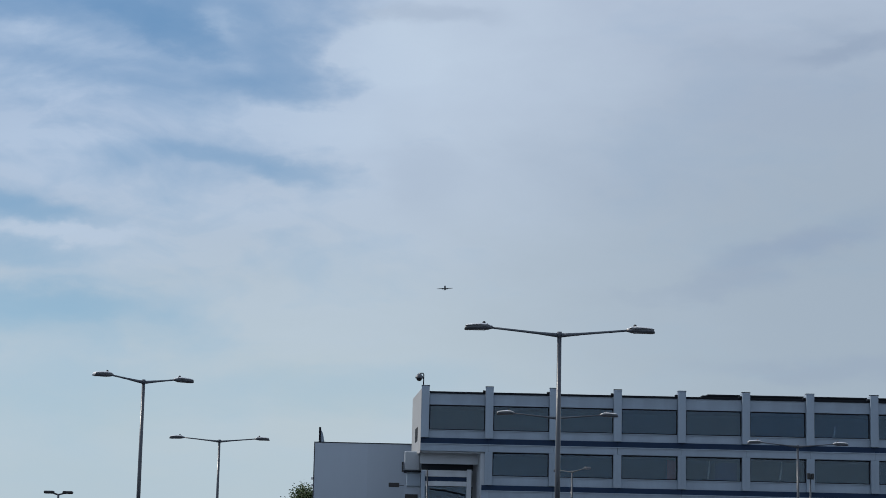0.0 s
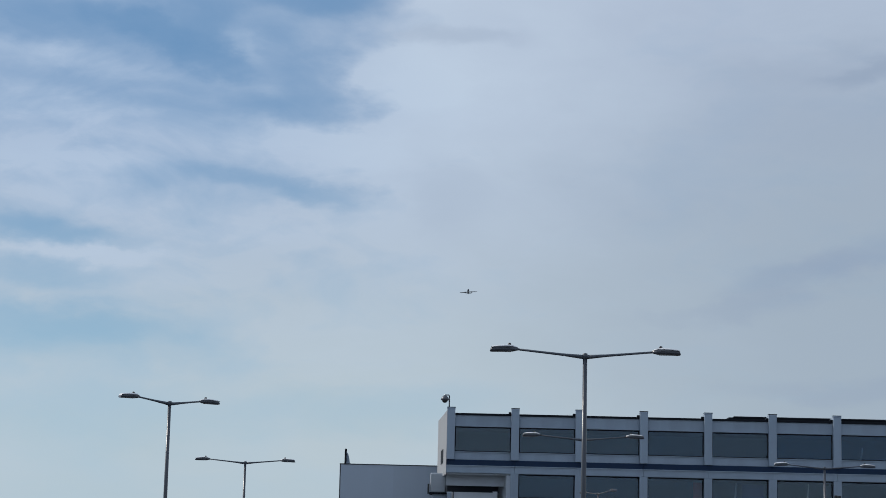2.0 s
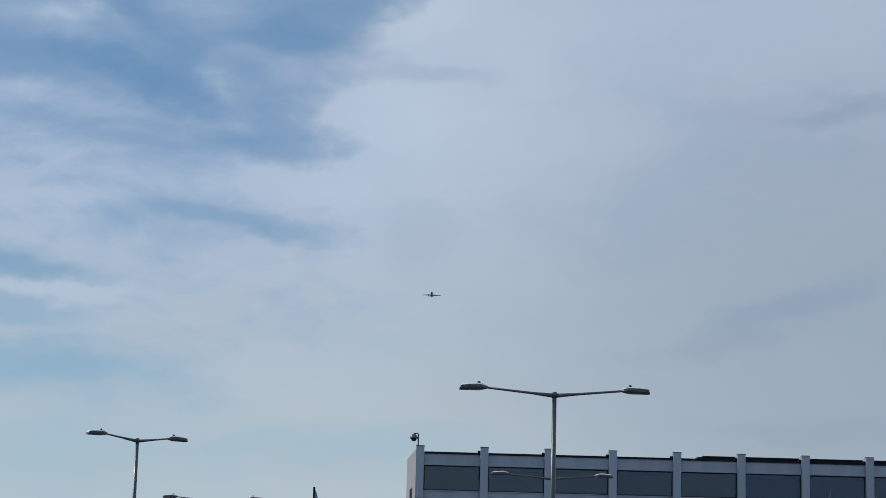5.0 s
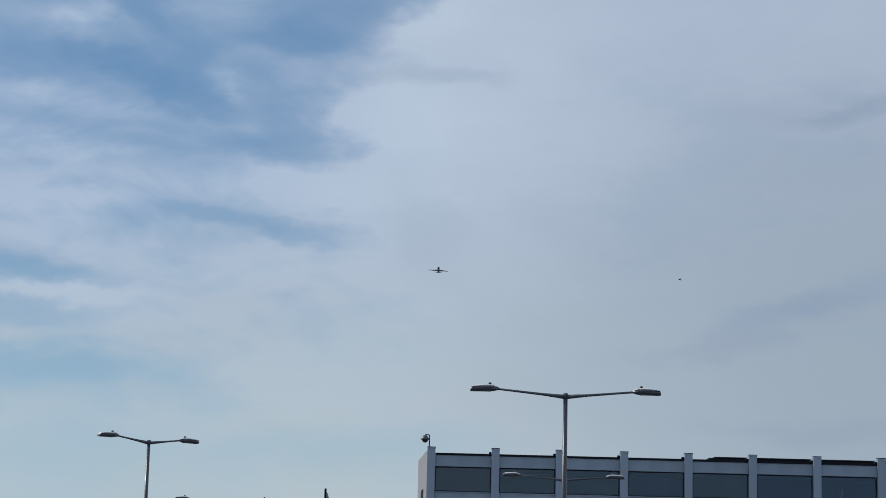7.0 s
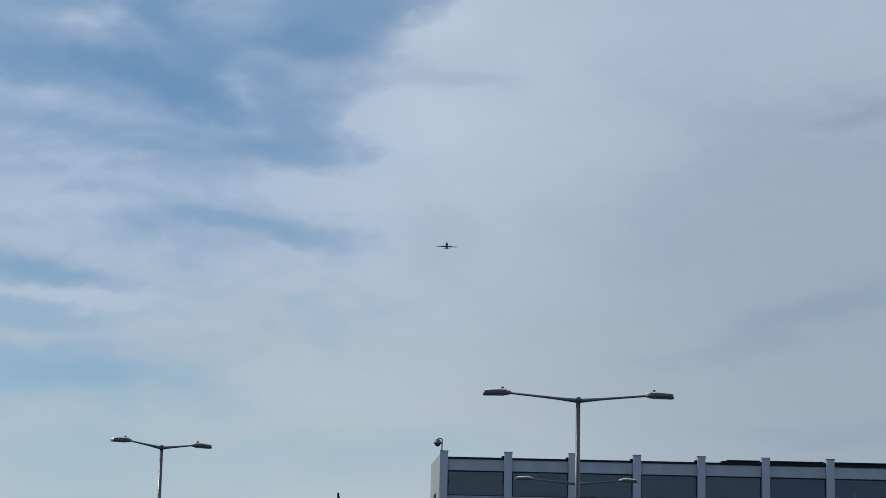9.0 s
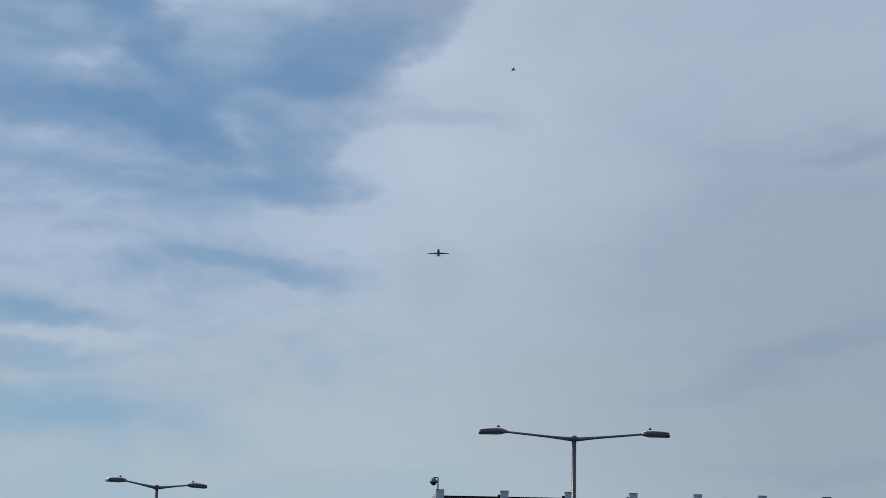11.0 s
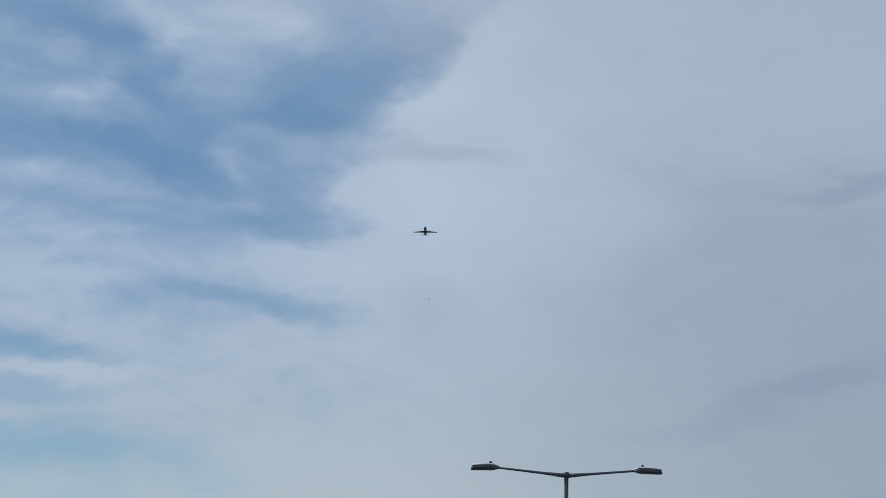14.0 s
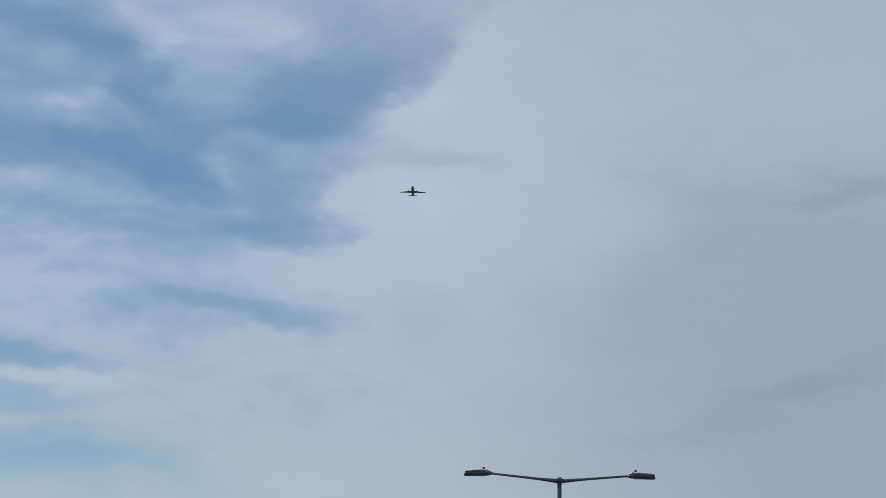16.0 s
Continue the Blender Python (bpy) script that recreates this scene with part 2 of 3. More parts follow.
def glass(name, tint, rough):
    m = bpy.data.materials.new(name)
    m.use_nodes = True
    n, l = m.node_tree.nodes, m.node_tree.links
    b = n["Principled BSDF"]
    info, mixer = n.new("ShaderNodeObjectInfo"), n.new("ShaderNodeMix")
    mixer.data_type = "RGBA"
    mixer.inputs[6].default_value, mixer.inputs[7].default_value = (*tint, 1), (tint[0] * 0.55, tint[1] * 0.72, tint[2] * 1.0, 1)
    l.new(info.outputs["Random"], mixer.inputs[0])
    l.new(mixer.outputs[2], b.inputs["Base Color"])
    b.inputs["Transmission Weight"].default_value = 1.0
    b.inputs["IOR"].default_value = 1.64
    # a bluish sun coating, a little stronger on some panes
    coat = n.new("ShaderNodeMix")
    coat.data_type = "RGBA"
    coat.inputs[6].default_value, coat.inputs[7].default_value = (0.74, 0.87, 1.0, 1), (0.58, 0.78, 1.0, 1)
    l.new(info.outputs["Random"], coat.inputs[0])
    l.new(coat.outputs[2], b.inputs["Specular Tint"])
    tc, ns, rr = n.new("ShaderNodeTexCoord"), n.new("ShaderNodeTexNoise"), n.new("ShaderNodeMath")
    ns.inputs["Scale"].default_value, ns.inputs["Detail"].default_value = 1.3, 4
    l.new(tc.outputs["Object"], ns.inputs["Vector"])
    rr.operation = "MULTIPLY_ADD"
    rr.inputs[1].default_value, rr.inputs[2].default_value = rough, rough * 0.4
    l.new(ns.outputs["Fac"], rr.inputs[0])
    l.new(rr.outputs[0], b.inputs["Roughness"])
    return m


M_PILASTER = material("pale_grey_precast", (0.280, 0.350, 0.436), 0.65, vary=0.26, stain_size=0.9, streak=True, own=0.12)
M_SPANDREL = material("grey_blue_panel", (0.274, 0.344, 0.430), 0.55, vary=0.26, stain_size=1.3, streak=True, own=0.1)
M_BAND = material("pale_band_panel", (0.258, 0.325, 0.408), 0.5, vary=0.26, stain_size=1.6, streak=True, own=0.1)
M_STRIPE = material("navy_stripe", (0.011, 0.029, 0.068), 0.6, vary=0.2, stain_size=1.0, spec=0.2)
M_COPING = material("dark_coping", (0.012, 0.015, 0.021), 0.7, vary=0.25, spec=0.1)
M_FRAME = material("dark_window_frame", (0.012, 0.016, 0.024), 0.6, vary=0.2, spec=0.2)
M_GLASS = glass("tinted_glass", (0.42, 0.50, 0.58), 0.05)
M_SIDE = material("white_plaster", (0.285, 0.298, 0.32), 0.7, vary=0.08, stain_size=1.2, streak=True)
M_GREYCLAD = material("dark_grey_cladding", (0.385, 0.455, 0.545), 0.6, vary=0.10, stain_size=3.0, streak=True, own=0.1)
M_RECESS = material("pale_recess_panel", (0.52, 0.57, 0.63), 0.6, vary=0.16, stain_size=0.8, streak=True)
M_SOFFIT = material("grey_soffit", (0.40, 0.445, 0.50), 0.7, vary=0.12)
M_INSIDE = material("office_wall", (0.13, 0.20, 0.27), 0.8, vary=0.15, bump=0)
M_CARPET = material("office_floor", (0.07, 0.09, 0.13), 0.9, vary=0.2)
M_ROOF = material("roof_felt", (0.10, 0.10, 0.105), 0.9, vary=0.2)
M_STEEL = material("painted_steel_column", (0.030, 0.038, 0.054), 0.32, metal=0.0, vary=0.18, stain_size=0.5, streak=True, spec=0.7)
M_HEAD = material("weathered_lamp_housing", (0.06, 0.068, 0.085), 0.32, metal=0.0, vary=0.35, grain_size=0.02, stain_size=0.25)
M_ARM = material("dark_steel_arm", (0.065, 0.078, 0.10), 0.4, vary=0.2, stain_size=0.4)
# paler than the housing: sunlight on the canopies is put into the colour
M_SHELL = material("sunlit_grey_lamp_shell", (0.66, 0.67, 0.69), 0.35, vary=0.2, grain_size=0.02, stain_size=0.2)
M_LENS = material("grey_lamp_glass", (0.10, 0.11, 0.12), 0.2, vary=0.15)
M_BLACK = material("black_plastic", (0.012, 0.013, 0.016), 0.4, vary=0.2)
M_WHITE = material("white_plastic", (0.70, 0.71, 0.72), 0.4, vary=0.08)
M_ASPHALT = material("asphalt", (0.05, 0.05, 0.052), 0.9, vary=0.25, grain_size=0.02, stain_size=4.0, bump=0.5)
# airliner body and wings: shade of the backlit underside put into dark colours
M_AIRBODY = material("backlit_airliner_paint", (0.105, 0.125, 0.165), 0.5, vary=0.06, grain_size=0.5, stain_size=6.0, bump=0)
M_AIRWING = material("backlit_wing_metal", (0.030, 0.038, 0.055), 0.6, metal=0.0, vary=0.08, grain_size=0.5, stain_size=4.0, bump=0)
M_AIRDARK = material("engine_intake", (0.01, 0.011, 0.013), 0.5, vary=0.1, bump=0)
M_INSECT = material("dark_insect_body", (0.02, 0.017, 0.015), 0.5, vary=0.2, grain_size=0.002, stain_size=0.01, bump=0)
M_WING = material("brown_insect_wing", (0.07, 0.06, 0.055), 0.4, vary=0.2, grain_size=0.002, stain_size=0.01, bump=0)
M_BARK = material("bark", (0.09, 0.07, 0.05), 0.9, vary=0.3, grain_size=0.03, stain_size=0.3, bump=0.6)
M_LEAF = material("leaf", (0.07, 0.10, 0.035), 0.6, vary=0.45, grain_size=0.2, stain_size=1.2, bump=0)
M_RED = material("red_board", (0.62, 0.06, 0.05), 0.6)
M_BLUE = material("blue_board", (0.03, 0.06, 0.20), 0.6)
M_STREAK = material("pale_streak", (0.85, 0.84, 0.78), 0.8)


# ---- mesh helpers ----
def box(bm, x0, x1, y0, y1, z0, z1, bevel=0.0):
    made = bmesh.ops.create_cube(bm, size=1)
    for v in made["verts"]:
        v.co = Vector((x0 + (v.co.x + 0.5) * (x1 - x0), y0 + (v.co.y + 0.5) * (y1 - y0), z0 + (v.co.z + 0.5) * (z1 - z0)))
    if bevel:
        edges = list({e for v in made["verts"] for e in v.link_edges})
        bmesh.ops.bevel(bm, geom=edges, offset=bevel, segments=2, profile=0.5, affect="EDGES")
    return bm


def boxed(*args, **kw):
    return box(bmesh.new(), *args, **kw)


def prism(bm, outline, z0, z1):
    """An upright block over a floor outline."""
    low = [bm.verts.new((x, y, z0)) for x, y in outline]
    high = [bm.verts.new((x, y, z1)) for x, y in outline]
    n = len(outline)
    bm.faces.new(low[::-1])
    bm.faces.new(high)
    for i in range(n):
        bm.faces.new((low[i], low[(i + 1) % n], high[(i + 1) % n], high[i]))
    bmesh.ops.recalc_face_normals(bm, faces=bm.faces)
    return bm


def tube(bm, stations, sides=12, squash=1.0):
    """A closed tube through stations (point, radius)."""
    rings = []
    for i, (p, r) in enumerate(stations):
        p = Vector(p)
        a, b = Vector(stations[max(i - 1, 0)][0]), Vector(stations[min(i + 1, len(stations) - 1)][0])
        way = (b - a).normalized()
        side = way.cross(Vector((0, 0, 1)) if abs(way.z) < 0.95 else Vector((0, 1, 0))).normalized()
        up = side.cross(way)
        rings.append([bm.verts.new(p + side * (r * math.cos(k * 2 * math.pi / sides)) + up * (r * squash * math.sin(k * 2 * math.pi / sides))) for k in range(sides)])
    for q, s in zip(rings, rings[1:]):
        for k in range(sides):
            bm.faces.new((q[k], q[(k + 1) % sides], s[(k + 1) % sides], s[k])).smooth = True
    bm.faces.new(rings[0][::-1])
    bm.faces.new(rings[-1])
    bmesh.ops.recalc_face_normals(bm, faces=bm.faces)
    return bm


def piped(stations, **kw):
    return tube(bmesh.new(), stations, **kw)


def mesh_of(name, bm, mat):
    me = bpy.data.meshes.new(name)
    bm.to_mesh(me)
    bm.free()
    me.materials.append(mat)
    return me


def part(name, bm, mat, parent, label=""):
    """Links a bmesh, or a mesh made before, as one mesh object under its thing."""
    ob = new(name, bm if isinstance(bm, bpy.types.Mesh) else mesh_of(name, bm, mat))
    ob.parent = parent
    return tagged(ob, label)


def thing(name, label, category, group="", kind="", at=(0, 0, 0)):
    ob = new(name)
    ob.location = at
    ob.empty_display_size = 0.3
    return tagged(ob, label, category, group, kind)


# ---- ground ----
bm = bmesh.new()
bmesh.ops.create_circle(bm, cap_ends=True, segments=96, radius=4800)
tagged(new("ground", mesh_of("ground", bm, M_ASPHALT)), "dark grey asphalt of the open car park", "ground", kind="structure")

# ---- the long building ----
WALL = 146.95      # the wall plane; the pilasters stand 0.23 m before it
BAY, FIRST, BAYS = 4.762, -1.05, 10
END = FIRST + BAY * BAYS + 0.3
BACK = 166.0


def long_building():
    b = thing("office_building", "long grey office building with navy stripes, dark windows and pilasters", "building", at=(0, WALL, 0))
    # each storey: top of window, sill, top of stripe, bottom of stripe, bottom of the pale band, first bay
    storeys = [(13.00, 11.14, 10.54, 10.12, 9.56, 0), (9.56, 7.80, 7.13, 6.74, 6.13, 1), (6.13, 4.37, 3.70, 3.31, 2.80, 1)]
    glass_w = BAY - 0.60
    for top, sill, s1, s0, low, start in storeys:
        # shared meshes of one bay, drawn round the bay's middle
        pane = mesh_of("pane", boxed(-glass_w / 2 + 0.07, glass_w / 2 - 0.07, 0.205, 0.217, sill + 0.07, top - 0.07), M_GLASS)
        fr = bmesh.new()
        for x0, x1, z0, z1 in ((-glass_w / 2, glass_w / 2, top - 0.08, top - 0.004), (-glass_w / 2, glass_w / 2, sill + 0.004, sill + 0.08), (-glass_w / 2, -glass_w / 2 + 0.08, sill + 0.08, top - 0.08), (glass_w / 2 - 0.08, glass_w / 2, sill + 0.08, top - 0.08)):
            box(fr, x0, x1, 0.14, 0.27, z0, z1)
        frame_mesh = mesh_of("window_frame", fr, M_FRAME)
        spandrel = mesh_of("spandrel_panel", boxed(-glass_w / 2, glass_w / 2, 0.06, 0.30, s1, sill, bevel=0.012), M_SPANDREL)
        ledge = mesh_of("window_sill", boxed(-glass_w / 2, glass_w / 2, 0.01, 0.06, sill - 0.06, sill, bevel=0.008), M_PILASTER)
        stripe = mesh_of("stripe_panel", boxed(-BAY / 2 + 0.004, BAY / 2 - 0.004, -0.04, 0.30, s0, s1), M_STRIPE)
        band = mesh_of("band_panel", boxed(-BAY / 2 + 0.006, BAY / 2 - 0.006, -0.21, 0.25, low, s0, bevel=0.015), M_BAND)
        lip = mesh_of("band_lip", boxed(-BAY / 2 + 0.004, BAY / 2 - 0.004, -0.27, -0.21, s0 - 0.06, s0), M_PILASTER)
        post_top = 14.30 if start == 0 else top
        pb = boxed(-0.295, 0.295, -0.23, 0.25, s1, post_top, bevel=0.02)
        if start == 0:
            box(pb, -0.305, 0.305, -0.245, 0.27, 14.27, 14.37, bevel=0.01)
            box(pb, -0.285, 0.285, 0.25, 0.95, 13.60, 14.34, bevel=0.01)
            box(pb, -0.295, 0.295, -0.255, -0.23, s1 + 0.02, s1 + 0.10)
        post = mesh_of("pilaster", pb, M_PILASTER)
        cap = mesh_of("pilaster_cap", boxed(-0.315, 0.315, -0.255, 0.28, 14.37, 14.415, bevel=0.008), M_COPING)
        for k in range(start, BAYS + 1):
            column = part("pilaster", post, None, b)
            column.location.x = FIRST + BAY * k
            if start == 0:
                part("pilaster_cap", cap, None, column)
        for k in range(start, BAYS):
            x = FIRST + BAY * (k + 0.5)
            w = part("window", frame_mesh, None, b)
            w.location.x = x
            g = part("pane", pane, None, w)
            g.visible_shadow = False
            for name, me in (("spandrel_panel", spandrel), ("window_sill", ledge), ("stripe_panel", stripe), ("band_panel", band), ("band_lip", lip)):
                part(name, me, None, b).location.x = x
        # short ends of stripe and band beyond the first bay
        e0, e1 = (-1.345, FIRST + 0.004) if start == 0 else (3.22, FIRST + BAY + 0.004)
        part("stripe_panel", boxed(e0, e1, -0.10, 0.25, s0, s1), M_STRIPE, b)
        part("band_panel", boxed(e0, e1, -0.21, 0.25, low, s0, bevel=0.015), M_BAND, b)
        part("band_lip", boxed(e0, e1, -0.27, -0.21, s0 - 0.06, s0), M_PILASTER, b)
    # parapet with its dark coping
    gw = glass_w / 2
    parapet = mesh_of("parapet_panel", boxed(-gw, gw, 0.05, 0.30, 13.00, 13.84, bevel=0.012), M_SPANDREL)
    header = mesh_of("window_head", boxed(-gw, gw, 0.0, 0.05, 13.00, 13.08, bevel=0.006), M_PILASTER)
    coping = mesh_of("coping", boxed(-gw, gw, -0.03, 0.36, 13.84, 13.99, bevel=0.01), M_COPING)
    for k in range(BAYS):
        for name, me in (("parapet_panel", parapet), ("window_head", header), ("coping", coping)):
            part(name, me, None, b).location.x = FIRST + BAY * (k + 0.5)
    bracket = mesh_of("coping_bracket", boxed(-0.50, -0.31, -0.11, 0.3, 13.99, 14.12, bevel=0.02), M_COPING)
    for k in range(1, BAYS, 1):
        part("coping_bracket", bracket, None, b).location.x = FIRST + BAY * k
    # plain ground storey
    part("plinth_wall", boxed(3.2, END, -0.05, 0.25, 0, 2.80), M_SPANDREL, b)
    # slabs, roof, back and end walls
    deep = BACK - WALL
    part("roof", boxed(-1.2, END, 0.25, deep, 13.35, 13.60), M_ROOF, b)
    for z in (9.75, 6.40, 2.95):
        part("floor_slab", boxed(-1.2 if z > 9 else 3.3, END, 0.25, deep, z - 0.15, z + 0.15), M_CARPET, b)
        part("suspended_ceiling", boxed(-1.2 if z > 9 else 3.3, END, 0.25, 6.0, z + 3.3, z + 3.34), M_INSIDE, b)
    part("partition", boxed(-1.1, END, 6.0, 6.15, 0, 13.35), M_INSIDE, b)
    part("back_wall", boxed(-1.9, END, deep, deep + 0.3, 0, 13.9), M_SPANDREL, b)
    part("end_wall", boxed(END, END + 0.3, 0, deep + 0.3, 0, 13.9), M_SPANDREL, b)
    # splayed white end wall of the overhanging top storey
    part("end_wall", prism(bmesh.new(), [(-1.345, -0.23), (-1.345, 0.25), (-1.95, 10.0), (-2.13, 10.0)][::-1], 9.62, 14.16), M_SIDE, b, "sunlit white end wall")
    part("wall_slot", prism(bmesh.new(), [(-1.55, 3.2), (-1.74, 5.9), (-1.83, 5.9), (-1.64, 3.2)], 10.45, 11.50), M_COPING, b)
    part("end_nosing", prism(bmesh.new(), [(-1.345, -0.25), (-1.345, 0.5), (-1.62, 2.0), (-1.58, 1.2)], 9.42, 9.62), M_SIDE, b)
    # recess under the top storey
    part("soffit", prism(bmesh.new(), [(-1.3, 0.0), (3.4, 0.0), (3.4, 6.0), (-1.9, 6.0)], 9.44, 9.55), M_SOFFIT, b)
    part("bulkhead", boxed(-1.35, 3.0, 0.85, 1.05, 8.66, 9.44), M_SOFFIT, b)
    part("return_wall", prism(bmesh.new(), [(3.13, -0.06), (3.42, -0.06), (3.42, 4.0), (2.55, 4.0)], 0, 9.44), M_SOFFIT, b)
    for z0, z1, m, y in ((7.74, 8.22, M_RECESS, 1.5), (7.40, 7.74, M_STRIPE, 1.58), (7.05, 7.40, M_RECESS, 1.47), (4.9, 5.5, M_SPANDREL, 1.5), (0, 4.9, M_SPANDREL, 1.52)):
        part("recess_panel", boxed(-1.25, 2.50, y, y + 0.3, z0, z1, bevel=0.01), m, b)
    # the upper one is no glazed window: a dark slab for the shadow gap
    for z0, z1 in ((8.22, 8.70), (5.5, 7.05)):
        w = part("window", boxed(-1.25, 2.6, 1.75, 1.85, z0, z1), M_FRAME, b)
        if z0 < 8:
            part("pane", boxed(-1.15, 2.45, 1.72, 1.732, z0 + 0.05, z1 - 0.05), M_GLASS, w)
    part("recess_post", boxed(2.15, 2.50, 1.30, 1.47, 6.0, 8.30, bevel=0.01), M_RECESS, b)
    part("recess_post", boxed(-1.25, -0.95, 1.30, 1.47, 6.0, 8.15, bevel=0.01), M_PILASTER, b)
    part("recess_wall", boxed(-1.9, 3.3, 6.0, 6.2, 0, 9.44), M_SOFFIT, b)
    part("downpipe", piped([((-0.78, 1.2, 0), 0.05), ((-0.78, 1.2, 8.2), 0.05)], sides=8), M_STEEL, b)
    # thin dark tube added to imitate the diagonal shading on the recess window
    part("diagonal_sweep", piped([((-0.6, 1.1, 6.80), 0.04), ((0.5, 1.1, 6.72), 0.05), ((1.3, 1.1, 6.58), 0.05), ((2.05, 1.1, 6.40), 0.04)], sides=8), M_COPING, b)
    # stair tower beside the recess
    part("stair_tower", boxed(-2.56, -1.36, 3.1, 5.5, 8.22, 9.68, bevel=0.10), M_SOFFIT, b)
    part("stair_tower", boxed(-2.36, -1.28, 3.2, 5.5, 7.05, 8.10, bevel=0.04), M_SPANDREL, b)
    part("stair_tower", boxed(-2.60, -1.28, 3.4, 5.5, 0, 7.05), M_GREYCLAD, b)
    part("stair_ledge", boxed(-2.60, -1.0, 2.95, 5.5, 8.10, 8.22), M_COPING, b)
    part("stair_rail", boxed(-2.74, -2.60, 3.0, 3.3, 8.10, 8.85), M_BLACK, b)
    part("stair_window", boxed(-2.45, -1.5, 3.36, 3.42, 5.6, 6.45), M_BLACK, b)
    # things seen dimly through the glass
    part("wall_board", boxed(17.0, 17.85, 0.7, 0.75, 7.9, 9.3), M_RED, b, "red board inside")
    part("wall_board", boxed(20.6, 22.2, 0.7, 0.75, 7.75, 9.2), M_BLUE, b, "blue board inside")
    # pale tubes added to stand for the light streaks in the panes
    for x, z0, z1 in ((25.35, 8.0, 9.35), (29.35, 11.2, 12.1), (20.0, 7.95, 9.3)):
        part("light_streak", piped([((x, 0.5, z0), 0.07), ((x + 0.1, 0.5, (z0 + z1) / 2), 0.06), ((x + 0.14, 0.5, z1), 0.03)], sides=6), M_STREAK, b)
    return b


long_building()

# low dark plant room on the roof, set back from the parapet
plant = thing("roof_plant_room", "low dark plant enclosure on the flat roof", "roof plant", at=(20.4, 153.5, 13.6))
part("housing", prism(bmesh.new(), [(0, 0), (25.9, 0), (25.9, 4), (0, 4)], 0, 1.08), M_COPING, plant)
part("cap", boxed(0.4, 26.0, -0.1, 4.1, 1.08, 1.16), M_COPING, plant)


# security camera on the building's corner
def security_camera():
    c = thing("security_camera", "grey dome security camera on a bent pole at the roof corner", "security camera", at=(-1.22, 146.82, 14.37))
    part("pole", piped([((0, 0, 0), 0.045), ((0, 0, 0.87), 0.045), ((-0.04, 0, 0.92), 0.045), ((-0.36, 0, 0.92), 0.04)], sides=10), M_STEEL, c)
    part("base", boxed(-0.12, 0.12, -0.12, 0.12, 0, 0.03), M_STEEL, c)
    part("housing", piped([((-0.33, 0, 0.90), 0.08), ((-0.33, 0, 0.84), 0.15), ((-0.33, 0, 0.70), 0.26), ((-0.33, 0, 0.57), 0.31), ((-0.33, 0, 0.53), 0.29)], sides=16), M_HEAD, c)
    part("dome", piped([((-0.33, 0, 0.53), 0.22), ((-0.33, 0, 0.43), 0.19), ((-0.33, 0, 0.35), 0.11), ((-0.33, 0, 0.33), 0.03)], sides=16), M_BLACK, c)


security_camera()


# ---- the plain grey block beside it ----
def grey_block():
    g = thing("warehouse", "plain dark grey panel-clad warehouse block with a flat roof", "building", at=(-10.0, 160.0, 0))
    part("core", boxed(0.05, 8.6, 0.06, 14, 0, 10.74), M_GREYCLAD, g)
    sheet = mesh_of("cladding_panel", boxed(0.003, 4.297, 0, 0.06, 0, 3.80), M_GREYCLAD)
    for i in range(2):
        for j in (-0.0, 1.0, 2.0):
            p = part("cladding_panel", sheet, None, g)
            p.location = (i * 4.3, 0, j * 3.805 - (0.69 if j else 0.0))
    part("coping", boxed(-0.05, 8.65, -0.04, 14.05, 10.74, 10.80, bevel=0.01), M_FRAME, g)
    part("corner_trim", boxed(-0.03, 0.05, -0.02, 0.12, 0, 10.74), M_STEEL, g)
    for z in (7.75, 7.2):
        part("wall_light", boxed(-0.20, -0.04, -0.16, 0.12, z, z + 0.20, bevel=0.03), M_WHITE, g)


grey_block()
fin = thing("roof_vent", "dark upright vent blade with a sloping back on the flat roof", "vent", at=(-9.72, 160.8, 10.80))
part("blade", boxed(0, 0.15, 0, 0.5, 0, 1.24, bevel=0.02), M_COPING, fin)
wedge = bmesh.new()
near, back = ([wedge.verts.new(p) for p in ((0.15, y, 0.05), (0.44, y, 0.05), (0.36, y, 0.50), (0.28, y, 0.80), (0.15, y, 1.02))] for y in (0.12, 0.38))
wedge.faces.new(near)
wedge.faces.new(back)
for k in range(5):
    wedge.faces.new((near[k], near[(k + 1) % 5], back[(k + 1) % 5], back[k]))
bmesh.ops.recalc_face_normals(wedge, faces=wedge.faces)
part("side_panel", wedge, M_PILASTER, fin, "pale grey sloping side panel")
part("foot", boxed(-0.1, 0.55, -0.1, 0.4, 0, 0.05), M_FRAME, fin)

flood = thing("floodlight", "black box floodlight on a bracket fixed to the grey stair tower", "floodlight", at=(-3.30, 150.1, 6.95))
part("housing", boxed(-0.40, 0.40, -0.18, 0.18, 0, 0.32, bevel=0.03), M_BLACK, flood)
part("bracket", boxed(0.40, 0.75, -0.03, 0.03, 0.10, 0.16), M_STEEL, flood)


